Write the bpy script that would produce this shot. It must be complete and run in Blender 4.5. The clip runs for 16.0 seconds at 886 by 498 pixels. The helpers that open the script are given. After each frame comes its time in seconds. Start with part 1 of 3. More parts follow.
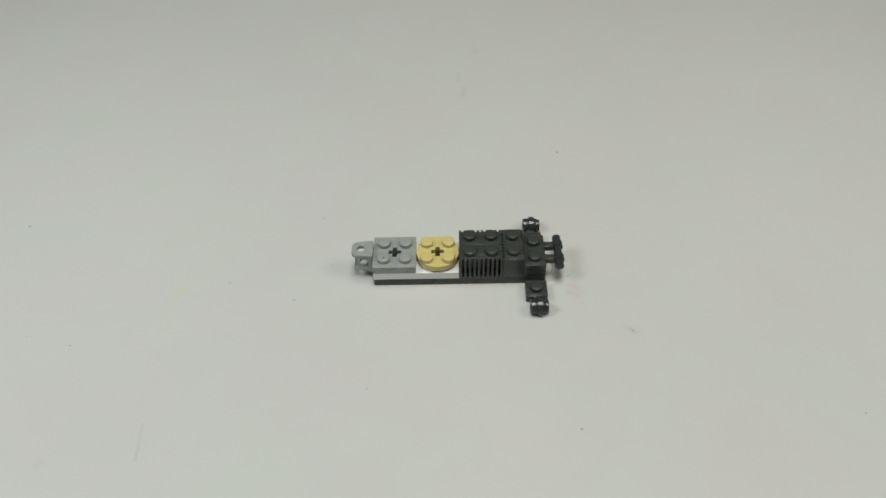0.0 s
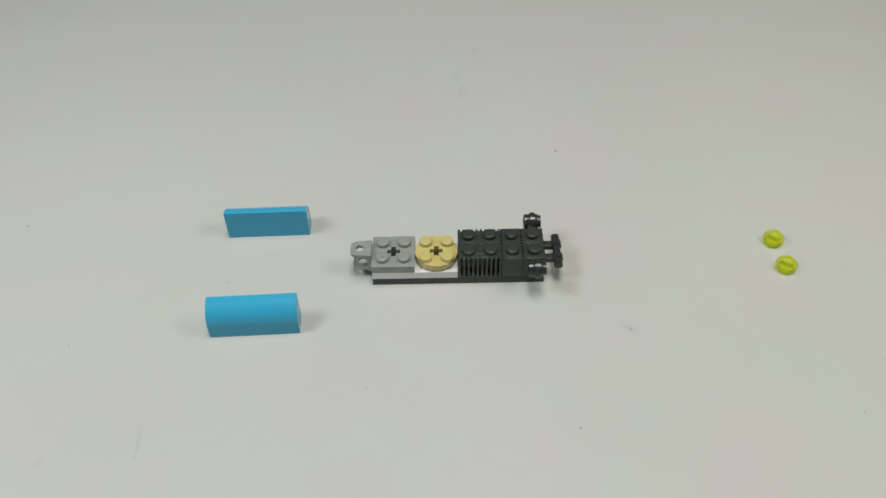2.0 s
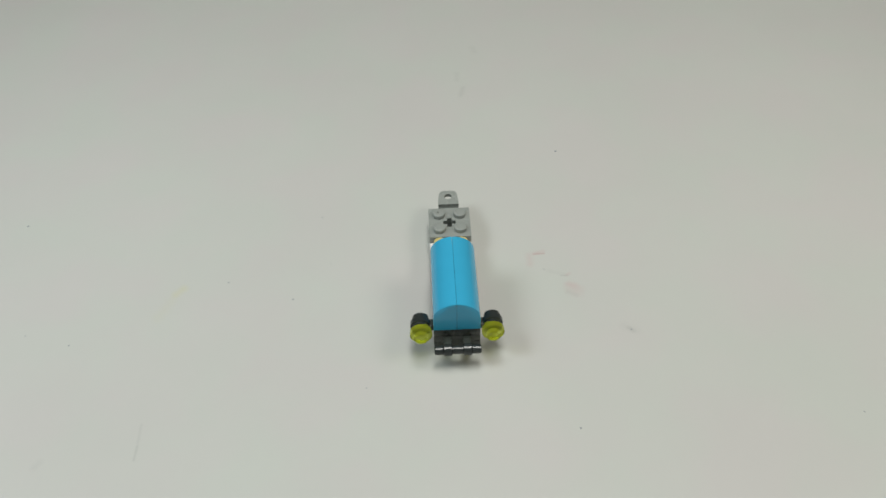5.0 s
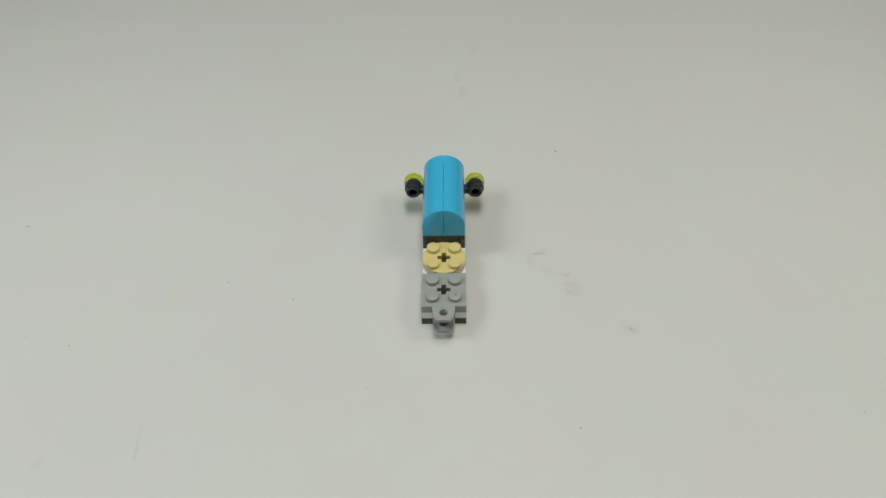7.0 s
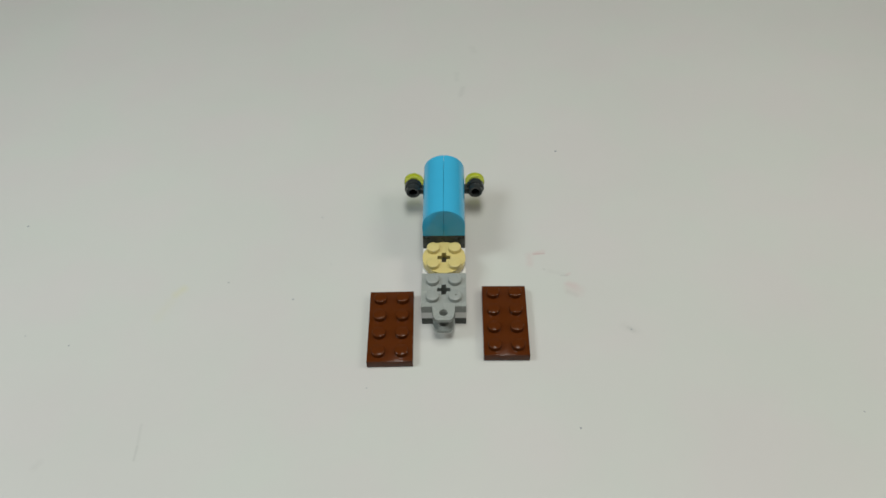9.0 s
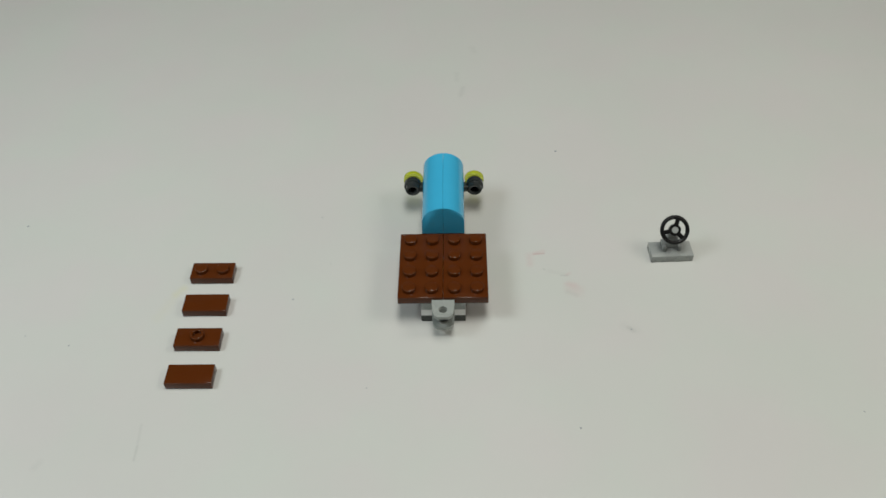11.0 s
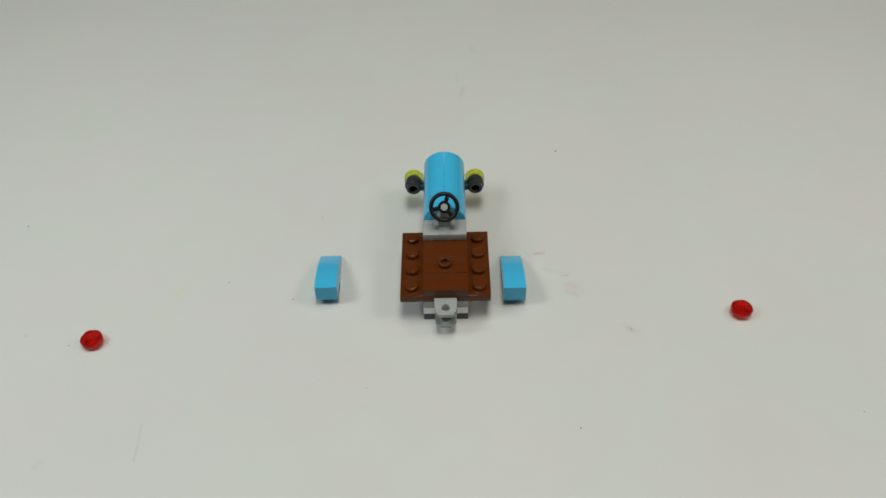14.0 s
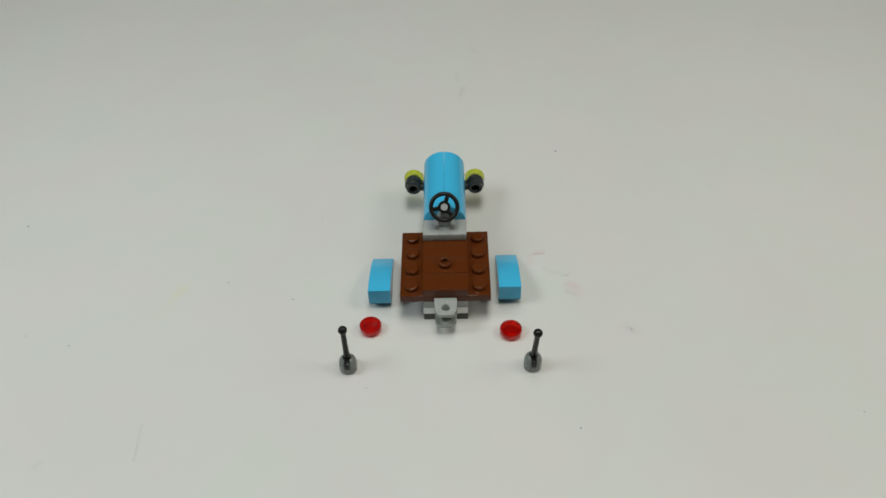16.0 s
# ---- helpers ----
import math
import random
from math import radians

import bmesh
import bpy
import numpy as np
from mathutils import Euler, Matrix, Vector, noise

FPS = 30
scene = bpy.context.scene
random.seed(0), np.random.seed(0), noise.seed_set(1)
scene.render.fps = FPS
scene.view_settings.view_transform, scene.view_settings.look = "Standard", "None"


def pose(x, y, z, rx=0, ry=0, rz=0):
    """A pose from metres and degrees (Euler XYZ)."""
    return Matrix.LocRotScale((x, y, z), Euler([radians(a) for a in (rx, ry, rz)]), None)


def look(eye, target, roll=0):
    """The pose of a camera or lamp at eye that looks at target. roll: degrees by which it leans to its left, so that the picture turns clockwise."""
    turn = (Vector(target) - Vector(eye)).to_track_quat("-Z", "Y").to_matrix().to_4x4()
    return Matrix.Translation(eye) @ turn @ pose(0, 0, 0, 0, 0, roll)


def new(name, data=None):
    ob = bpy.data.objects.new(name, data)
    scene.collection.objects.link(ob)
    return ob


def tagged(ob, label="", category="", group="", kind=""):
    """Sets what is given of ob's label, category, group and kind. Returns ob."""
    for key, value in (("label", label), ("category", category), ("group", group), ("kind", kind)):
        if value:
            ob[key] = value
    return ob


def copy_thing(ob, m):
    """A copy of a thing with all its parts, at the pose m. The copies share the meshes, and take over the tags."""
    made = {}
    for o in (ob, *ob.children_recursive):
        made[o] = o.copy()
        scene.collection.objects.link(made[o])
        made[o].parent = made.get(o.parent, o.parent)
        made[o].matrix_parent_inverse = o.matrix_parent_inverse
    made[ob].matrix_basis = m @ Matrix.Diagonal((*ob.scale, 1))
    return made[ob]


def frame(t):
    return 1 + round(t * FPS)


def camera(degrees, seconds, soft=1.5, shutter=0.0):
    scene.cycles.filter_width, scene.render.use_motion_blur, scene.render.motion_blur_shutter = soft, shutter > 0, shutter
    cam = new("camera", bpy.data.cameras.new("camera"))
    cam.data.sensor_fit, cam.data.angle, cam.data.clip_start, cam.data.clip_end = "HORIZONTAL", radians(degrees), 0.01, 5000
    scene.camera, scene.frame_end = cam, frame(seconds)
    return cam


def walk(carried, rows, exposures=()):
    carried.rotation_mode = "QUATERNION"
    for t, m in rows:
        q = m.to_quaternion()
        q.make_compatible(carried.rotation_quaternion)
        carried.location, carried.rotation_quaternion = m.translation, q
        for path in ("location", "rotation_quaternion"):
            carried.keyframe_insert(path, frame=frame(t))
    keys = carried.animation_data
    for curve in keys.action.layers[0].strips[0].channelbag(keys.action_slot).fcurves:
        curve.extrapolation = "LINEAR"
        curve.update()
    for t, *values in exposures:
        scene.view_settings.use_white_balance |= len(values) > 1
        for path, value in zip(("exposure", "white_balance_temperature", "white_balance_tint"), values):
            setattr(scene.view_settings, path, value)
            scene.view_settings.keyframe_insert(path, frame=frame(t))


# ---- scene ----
cam = camera(54.5, 16.0, soft=1.6)
EYE = Vector((0.0, 0.0, 0.23898))


def aim(turn, down):
    """The tripod head: so many degrees down, turned a trifle to the left."""
    a, p = radians(turn), radians(down)
    return look(EYE, EYE + Vector((-math.sin(a) * math.cos(p), math.cos(a) * math.cos(p), -math.sin(p))), -1.54)


walk(cam, [(0.0, aim(0.12, 45.40)), (1.4, aim(0.12, 45.40)), (1.5, aim(0, 45.45)), (16.0, aim(0, 45.45))],
     [(0.0, 0.0), (0.5, 0.0), (1.0, -0.08), (1.5, 0.0), (3.0, 0.0), (3.5, -0.04), (4.0, 0.0), (7.5, 0.0), (8.0, -0.09), (8.5, -0.08), (9.0, -0.03), (9.5, 0.0),
      (12.0, -0.08), (12.5, -0.04), (13.0, -0.04), (13.5, 0.0), (15.0, 0.0), (15.5, -0.08), (16.0, 0.0)])

# ---- world and lights ----
world = bpy.data.worlds.new("room_air")
scene.world = world
world.use_nodes = True
world.node_tree.nodes["Background"].inputs[0].default_value = (0.8, 0.85, 0.9, 1)
world.node_tree.nodes["Background"].inputs[1].default_value = 0.05


def area(name, eye, target, size, watts, colour):
    data = bpy.data.lights.new(name, "AREA")
    data.shape, data.size, data.size_y, data.energy, data.color = "ELLIPSE", size[0], size[1], watts, colour
    ob = new(name, data)
    ob.matrix_world = look(eye, target)
    return ob


MID = (0.0, 0.225, 0.0)
area("ceiling_lamp", (0.05, 0.15, 1.2), (0.05, 0.151, 0.0), (0.32, 0.75), 8.3, (0.985, 0.98, 0.93))
area("side_lamp_cool", (-0.33, 0.14, 0.42), MID, (0.19, 0.19), 1.02, (0.87, 0.965, 0.985))
area("side_lamp_warm", (0.36, 0.17, 0.42), MID, (0.19, 0.19), 0.70, (1.0, 0.955, 0.86))


# ---- materials ----
def nodes_of(name):
    m = bpy.data.materials.new(name)
    m.use_nodes = True
    nt = m.node_tree
    return m, nt, nt.nodes["Principled BSDF"]


def put(nt, kind, **values):
    n = nt.nodes.new(kind)
    for key, value in values.items():
        n.inputs[key.replace("_", " ")].default_value = value
    return n


def plastic(name, colour, rough=0.2, vary=0.05, spec=0.5):
    """Moulded plastic: slight shade change, hairline scratches and a fingermark gloss."""
    m, nt, b = nodes_of(name)
    co = nt.nodes.new("ShaderNodeTexCoord")
    big = put(nt, "ShaderNodeTexNoise", Scale=160.0, Detail=3.0)
    fine = put(nt, "ShaderNodeTexNoise", Scale=2600.0, Detail=2.0)
    for n in (big, fine):
        nt.links.new(co.outputs["Object"], n.inputs["Vector"])
    ramp = nt.nodes.new("ShaderNodeMix")
    ramp.data_type = "RGBA"
    ramp.inputs[6].default_value = (*[c * (1 - vary) for c in colour], 1)
    ramp.inputs[7].default_value = (*[min(1, c * (1 + vary)) for c in colour], 1)
    nt.links.new(big.outputs["Fac"], ramp.inputs[0])
    nt.links.new(ramp.outputs[2], b.inputs["Base Color"])
    rr = put(nt, "ShaderNodeMapRange", To_Min=rough * 0.75, To_Max=rough * 1.35)
    nt.links.new(big.outputs["Fac"], rr.inputs["Value"])
    nt.links.new(rr.outputs["Result"], b.inputs["Roughness"])
    bump = put(nt, "ShaderNodeBump", Strength=0.06, Distance=0.00005)
    nt.links.new(fine.outputs["Fac"], bump.inputs["Height"])
    nt.links.new(bump.outputs["Normal"], b.inputs["Normal"])
    b.inputs["Specular IOR Level"].default_value = spec
    return m


def clear_plastic(name, tint, body, cloudy, bending=0.22, ior=1.45):
    """Tinted see-through plastic: coloured passage, some scatter inside, a glossy skin."""
    m, nt, b = nodes_of(name)
    out = nt.nodes["Material Output"]
    nt.nodes.remove(b)
    through_it = put(nt, "ShaderNodeBsdfTransparent", Color=(*tint, 1))
    bend = put(nt, "ShaderNodeBsdfRefraction", Color=(*tint, 1), Roughness=0.02, IOR=1.4)
    spread = put(nt, "ShaderNodeBsdfTranslucent", Color=(*body, 1))
    plain = put(nt, "ShaderNodeBsdfDiffuse", Color=(*body, 1))
    gloss = put(nt, "ShaderNodeBsdfGlossy", Roughness=0.035)
    fres = put(nt, "ShaderNodeFresnel", IOR=ior)

    def mix(f, a, c):
        n = nt.nodes.new("ShaderNodeMixShader")
        if isinstance(f, float):
            n.inputs[0].default_value = f
        else:
            nt.links.new(f, n.inputs[0])
        nt.links.new(a, n.inputs[1])
        nt.links.new(c, n.inputs[2])
        return n.outputs[0]

    co = nt.nodes.new("ShaderNodeTexCoord")
    facets = put(nt, "ShaderNodeTexVoronoi", Scale=620.0)
    ripple = put(nt, "ShaderNodeBump", Strength=0.5, Distance=0.0006)
    nt.links.new(co.outputs["Object"], facets.inputs["Vector"])
    nt.links.new(facets.outputs["Distance"], ripple.inputs["Height"])
    for n in (bend, gloss):
        nt.links.new(ripple.outputs["Normal"], n.inputs["Normal"])
    inner = mix(0.35, spread.outputs[0], plain.outputs[0])
    clear = mix(bending, through_it.outputs[0], bend.outputs[0])
    skin = mix(cloudy, clear, inner)
    nt.links.new(mix(fres.outputs[0], skin, gloss.outputs[0]), out.inputs["Surface"])
    return m


def tabletop_material():
    """White laminate, a little glossy, with faint dirt, old pen marks and two pale stains."""
    m, nt, b = nodes_of("white_laminate")
    co = nt.nodes.new("ShaderNodeTexCoord")
    cloud = put(nt, "ShaderNodeTexNoise", Scale=9.0, Detail=5.0, Roughness=0.6)
    grain = put(nt, "ShaderNodeTexNoise", Scale=900.0, Detail=3.0)
    wob = put(nt, "ShaderNodeTexNoise", Scale=260.0, Detail=4.0)
    for n in (cloud, grain, wob):
        nt.links.new(co.outputs["Object"], n.inputs["Vector"])
    base = nt.nodes.new("ShaderNodeMix")
    base.data_type = "RGBA"
    base.inputs[6].default_value = (0.52, 0.525, 0.50, 1)
    base.inputs[7].default_value = (0.565, 0.57, 0.545, 1)
    nt.links.new(cloud.outputs["Fac"], base.inputs[0])
    blot = put(nt, "ShaderNodeTexNoise", Scale=26.0, Detail=2.0)
    nt.links.new(co.outputs["Object"], blot.inputs["Vector"])
    tone = nt.nodes.new("ShaderNodeMix")
    tone.data_type = "RGBA"
    tone.inputs[6].default_value, tone.inputs[7].default_value = (1.0, 0.975, 0.98, 1), (0.975, 1.0, 0.975, 1)
    spread = put(nt, "ShaderNodeMapRange", From_Min=0.35, From_Max=0.65)
    nt.links.new(blot.outputs["Fac"], spread.inputs["Value"])
    nt.links.new(spread.outputs["Result"], tone.inputs[0])
    both = nt.nodes.new("ShaderNodeMix")
    both.data_type, both.blend_type = "RGBA", "MULTIPLY"
    both.inputs[0].default_value = 1.0
    nt.links.new(base.outputs[2], both.inputs[6])
    nt.links.new(tone.outputs[2], both.inputs[7])
    colour = both.outputs[2]
    def sum_of(kind, first, second):
        n = nt.nodes.new("ShaderNodeVectorMath")
        n.operation = kind
        for k, v in ((0, first), (1, second)):
            if isinstance(v, tuple):
                n.inputs[k].default_value = v
            elif v is not None:
                nt.links.new(v, n.inputs[k])
        return n

    # strokes in millimetres: from, to, half width, tint, strength
    pink, grey, rust, lime = (0.52, 0.37, 0.37), (0.36, 0.37, 0.35), (0.44, 0.30, 0.29), (0.56, 0.54, 0.30)
    strokes = ((35.0, 231.2, 39.0, 231.4, 0.55, rust, 0.75), (33.2, 230.8, 33.0, 226.0, 2.0, pink, 0.26), (35.0, 231.6, 38.6, 232.6, 1.3, pink, 0.3),
               (38.0, 223.2, 38.3, 222.9, 0.6, grey, 0.40), (40.0, 222.0, 46.0, 220.0, 1.3, grey, 0.13), (44.2, 219.6, 46.6, 219.5, 0.5, grey, 0.50), (46.4, 219.9, 47.6, 220.6, 0.9, pink, 0.3),
               (46.4, 215.4, 48.8, 214.2, 1.7, pink, 0.32), (47.6, 213.2, 48.8, 211.8, 3.8, pink, 0.26), (45.8, 211.4, 48.6, 209.6, 1.4, grey, 0.2),
               (65.4, 193.4, 66.6, 192.2, 1.3, grey, 0.34), (64.0, 194.4, 68.0, 192.0, 2.2, grey, 0.12),
               (10.2, 336.4, 11.8, 343.2, 1.7, grey, 0.22), (8.9, 355.2, 8.7, 349.5, 1.8, grey, 0.16), (17.3, 377.4, 18.5, 374.0, 2.4, grey, 0.13),
               (-97.8, 217.8, -100.0, 215.0, 2.2, lime, 0.30), (-101.0, 212.0, -104.5, 204.2, 3.0, lime, 0.09),
               (-100.2, 158.3, -99.7, 150.3, 0.7, grey, 0.20), (-99.7, 150.0, -99.6, 145.2, 0.6, grey, 0.36), (-129.4, 145.1, -130.6, 143.6, 1.8, grey, 0.16))
    for x0, y0, x1, y1, wide, tint, amount in strokes:
        dx, dy = x1 - x0, y1 - y0
        from_start = sum_of("SUBTRACT", co.outputs["Object"], (x0 / 1000, y0 / 1000, 0))
        along = sum_of("DOT_PRODUCT", from_start.outputs[0], (dx * 1000 / (dx * dx + dy * dy), dy * 1000 / (dx * dx + dy * dy), 0))
        within = put(nt, "ShaderNodeClamp")
        nt.links.new(along.outputs["Value"], within.inputs["Value"])
        foot = sum_of("SCALE", (dx / 1000, dy / 1000, 0), None)
        nt.links.new(within.outputs[0], foot.inputs["Scale"])
        gap = sum_of("LENGTH", sum_of("SUBTRACT", from_start.outputs[0], foot.outputs[0]).outputs[0], None)
        ragged = nt.nodes.new("ShaderNodeMath")
        ragged.operation = "MULTIPLY_ADD"
        ragged.inputs[1].default_value = 1000 / wide
        nt.links.new(gap.outputs["Value"], ragged.inputs[0])
        nt.links.new(wob.outputs["Fac"], ragged.inputs[2])
        mask = put(nt, "ShaderNodeMapRange", From_Min=1.6, From_Max=0.6, To_Min=0.0, To_Max=amount)
        nt.links.new(ragged.outputs[0], mask.inputs["Value"])
        mx = nt.nodes.new("ShaderNodeMix")
        mx.data_type = "RGBA"
        mx.inputs[7].default_value = (*tint, 1)
        nt.links.new(mask.outputs["Result"], mx.inputs[0])
        nt.links.new(colour, mx.inputs[6])
        colour = mx.outputs[2]
    nt.links.new(colour, b.inputs["Base Color"])
    rr = put(nt, "ShaderNodeMapRange", To_Min=0.24, To_Max=0.36)
    nt.links.new(cloud.outputs["Fac"], rr.inputs["Value"])
    nt.links.new(rr.outputs["Result"], b.inputs["Roughness"])
    bump = put(nt, "ShaderNodeBump", Strength=0.05, Distance=0.0001)
    nt.links.new(grain.outputs["Fac"], bump.inputs["Height"])
    nt.links.new(bump.outputs["Normal"], b.inputs["Normal"])
    return m


def wall_paint(name, colour):
    m, nt, b = nodes_of(name)
    n = put(nt, "ShaderNodeTexNoise", Scale=60.0, Detail=4.0)
    bump = put(nt, "ShaderNodeBump", Strength=0.1, Distance=0.002)
    nt.links.new(n.outputs["Fac"], bump.inputs["Height"])
    nt.links.new(bump.outputs["Normal"], b.inputs["Normal"])
    b.inputs["Base Color"].default_value, b.inputs["Roughness"].default_value = (*colour, 1), 0.8
    return m


LAMINATE = tabletop_material()
PAINT = wall_paint("matt_wall_paint", (0.32, 0.32, 0.31))
CEIL = wall_paint("white_ceiling_paint", (0.36, 0.36, 0.35))
DARK = plastic("dark_grey_plastic", (0.039, 0.0455, 0.039), 0.27, 0.12, 0.42)
IRON = plastic("blue_grey_plastic", (0.029, 0.034, 0.033), 0.18)
GREY = plastic("light_grey_plastic", (0.28, 0.30, 0.28), 0.26, 0.07)
PALE = plastic("pale_grey_plastic", (0.30, 0.315, 0.30), 0.26)
WHITE = plastic("white_plastic", (0.76, 0.76, 0.74), 0.22)
TAN = plastic("tan_plastic", (0.57, 0.475, 0.185), 0.22)
BLUE = plastic("azure_plastic", (0.042, 0.375, 0.60), 0.16, 0.03, 0.5)
BROWN = plastic("reddish_brown_plastic", (0.080, 0.0195, 0.0036), 0.12, 0.08, 0.26)
STEEL = plastic("mid_grey_plastic", (0.15, 0.165, 0.155), 0.26)
BLACK = plastic("black_plastic", (0.004, 0.004, 0.004), 0.33, 0.05, 0.28)
NEON = clear_plastic("clear_neon_yellow_plastic", (0.97, 1.0, 0.56), (0.92, 1.0, 0.07), 0.38, 0.06, 1.17)
RED = clear_plastic("clear_red_plastic", (1.0, 0.22, 0.17), (0.84, 0.013, 0.008), 0.36, 0.22, 1.4)
DIRT = plastic("dark_crumbs", (0.30, 0.32, 0.33), 0.7)

# ---- mesh helpers: all sizes in millimetres ----
MM = 0.001


def part(name, bm, material, parent=None, label="", smooth=True):
    """One mesh object under its thing, from a bmesh in millimetres."""
    bm.transform(Matrix.Scale(MM, 4))
    bmesh.ops.recalc_face_normals(bm, faces=bm.faces[:])
    me = bpy.data.meshes.new(name)
    bm.to_mesh(me)
    bm.free()
    if smooth:
        me.shade_smooth()
        me.set_sharp_from_angle(angle=radians(38))
    me.materials.append(material)
    ob = new(name, me)
    if parent:
        ob.parent = parent
    if label:
        tagged(ob, label)
    return ob


def thing(name, label, category, group=""):
    ob = new(name)
    ob.empty_display_size = 0.01
    return tagged(ob, label, category, group)


def box(bm, x0, x1, y0, y1, z0, z1, bevel=0.18):
    g = bmesh.ops.create_cube(bm, size=1.0)["verts"]
    for v in g:
        v.co = Vector(((x0 + x1) / 2 + v.co.x * (x1 - x0), (y0 + y1) / 2 + v.co.y * (y1 - y0), (z0 + z1) / 2 + v.co.z * (z1 - z0)))
    if bevel:
        edges = list({e for v in g for e in v.link_edges})
        bmesh.ops.bevel(bm, geom=edges, offset=bevel, segments=2, profile=0.5, affect="EDGES")


def loft(bm, rings, cap=True, turn=None):
    """Skin a row of closed rings of points."""
    rows = [[bm.verts.new(turn @ Vector(p) if turn else Vector(p)) for p in r] for r in rings]
    n = len(rows[0])
    for a, b in zip(rows, rows[1:]):
        for i in range(n):
            bm.faces.new((a[i], a[(i + 1) % n], b[(i + 1) % n], b[i]))
    if cap:
        bm.faces.new(rows[0][::-1])
        bm.faces.new(rows[-1])


def lathe(bm, profile, turn=None, n=28, cap=True):
    """Turn a profile of (radius, height) about z; turn places it."""
    loft(bm, [[(r * math.cos(2 * math.pi * i / n), r * math.sin(2 * math.pi * i / n), z) for i in range(n)] for r, z in profile], cap, turn)


STUD_MESHES = {}


def studs(owner, material, places, hollow=False):
    """Round coupling studs on a plate, 4.8 wide and 1.7 high; alike ones share a mesh."""
    key = (material.name, hollow)
    for x, y, z in places:
        if key not in STUD_MESHES:
            bm = bmesh.new()
            profile = [(2.4, -0.1), (2.4, 1.38), (2.36, 1.52), (2.27, 1.63), (2.12, 1.7)]
            lathe(bm, profile + ([(1.68, 1.7), (1.55, 1.6), (1.55, 0.1)] if hollow else []))
            ob = part("stud", bm, material, owner)
            STUD_MESHES[key] = ob.data
        else:
            ob = new("stud", STUD_MESHES[key])
            ob.parent = owner
        ob.location = Vector((x, y, z)) * MM


def ribs(owner, material, size, places):
    """Upright ribs of a grille; alike ones share a mesh."""
    mesh = None
    for x, y, z in places:
        if mesh is None:
            bm = bmesh.new()
            box(bm, -size[0], size[0], -size[1], size[1], 0, size[2], 0.11)
            ob = part("rib", bm, material, owner)
            mesh = ob.data
        else:
            ob = new("rib", mesh)
            ob.parent = owner
        ob.location = Vector((x, y, z)) * MM


def prism(bm, outer, holes, z0, z1):
    """An extruded outline with holes."""
    loops = [outer, *holes]
    for z in (z0, z1):
        edges = []
        for pts in loops:
            vs = [bm.verts.new((x, y, z)) for x, y in pts]
            edges += [bm.edges.new((vs[i], vs[(i + 1) % len(vs)])) for i in range(len(vs))]
        bmesh.ops.triangle_fill(bm, edges=edges, use_beauty=True)
    for pts in loops:
        k = len(pts)
        lo = [bm.verts.new((x, y, z0)) for x, y in pts]
        hi = [bm.verts.new((x, y, z1)) for x, y in pts]
        for i in range(k):
            bm.faces.new((lo[i], lo[(i + 1) % k], hi[(i + 1) % k], hi[i]))
    bmesh.ops.remove_doubles(bm, verts=bm.verts[:], dist=0.001)


def circle(cx, cy, r, n=32):
    return [(cx + r * math.cos(2 * math.pi * i / n), cy + r * math.sin(2 * math.pi * i / n)) for i in range(n)]


def cross(cx, cy, arm=2.4, half=0.9):
    a, h = arm, half
    return [(cx + x, cy + y) for x, y in ((a, -h), (a, h), (h, h), (h, a), (-h, a), (-h, h), (-a, h), (-a, -h), (-h, -h), (-h, -a), (h, -a), (h, -h))]


def soft_rect(x0, x1, y0, y1, r=0.3):
    pts = []
    for cx, cy, a0 in ((x1 - r, y1 - r, 0), (x0 + r, y1 - r, 90), (x0 + r, y0 + r, 180), (x1 - r, y0 + r, 270)):
        pts += [(cx + r * math.cos(radians(a0 + k * 30)), cy + r * math.sin(radians(a0 + k * 30))) for k in range(4)]
    return pts


ALONG_X = Matrix.Rotation(radians(90), 4, "Y")
ALONG_Y = Matrix.Rotation(radians(-90), 4, "X")

# ---- the setting ----
def slab(name, x0, x1, y0, y1, z0, z1, material, label, category):
    bm = bmesh.new()
    box(bm, x0, x1, y0, y1, z0, z1, 0)
    ob = part(name, bm, material, smooth=False)
    return tagged(ob, label, category, kind="structure")


slab("table_top", -1200, 1200, -1000, 1400, -30, 0, LAMINATE, "white laminate table top with faint pen marks and stains", "table")
slab("wall_north", -1200, 1200, 1400, 1500, -30, 1700, PAINT, "plain light grey painted wall", "wall")
slab("wall_south", -1200, 1200, -1100, -1000, -30, 1700, PAINT, "plain light grey painted wall", "wall")
slab("wall_east", 1200, 1300, -1100, 1500, -30, 1700, PAINT, "plain light grey painted wall", "wall")
slab("wall_west", -1300, -1200, -1100, 1500, -30, 1700, PAINT, "plain light grey painted wall", "wall")
slab("ceiling", -1300, 1300, -1100, 1500, 1700, 1760, CEIL, "plain white painted ceiling", "ceiling")


def table_specks():
    """Dark specks and a hair scratch that lie on the table."""
    bm = bmesh.new()
    for x, y, r in ((42.9, 152.6, 0.4), (50.3, 293.4, 0.6), (-56.0, 211.2, 0.38), (-167.9, 254.5, 0.55), (-27.1, 170.5, 0.3), (-81.3, 220.5, 0.35), (66.1, 192.7, 0.34), (135.6, 155.9, 0.34),
                    (-43.4, 229.0, 0.28), (-48.5, 255.0, 0.35), (-133.6, 192.2, 0.35), (-150.6, 197.1, 0.26)):
        lathe(bm, [(r, 0.0), (r * 0.8, 0.06)], Matrix.Translation((x, y, 0)), 9)
    return tagged(part("speck", bm, DIRT), "tiny dark specks lying on the white table", "specks", kind="stuff")


table_specks()

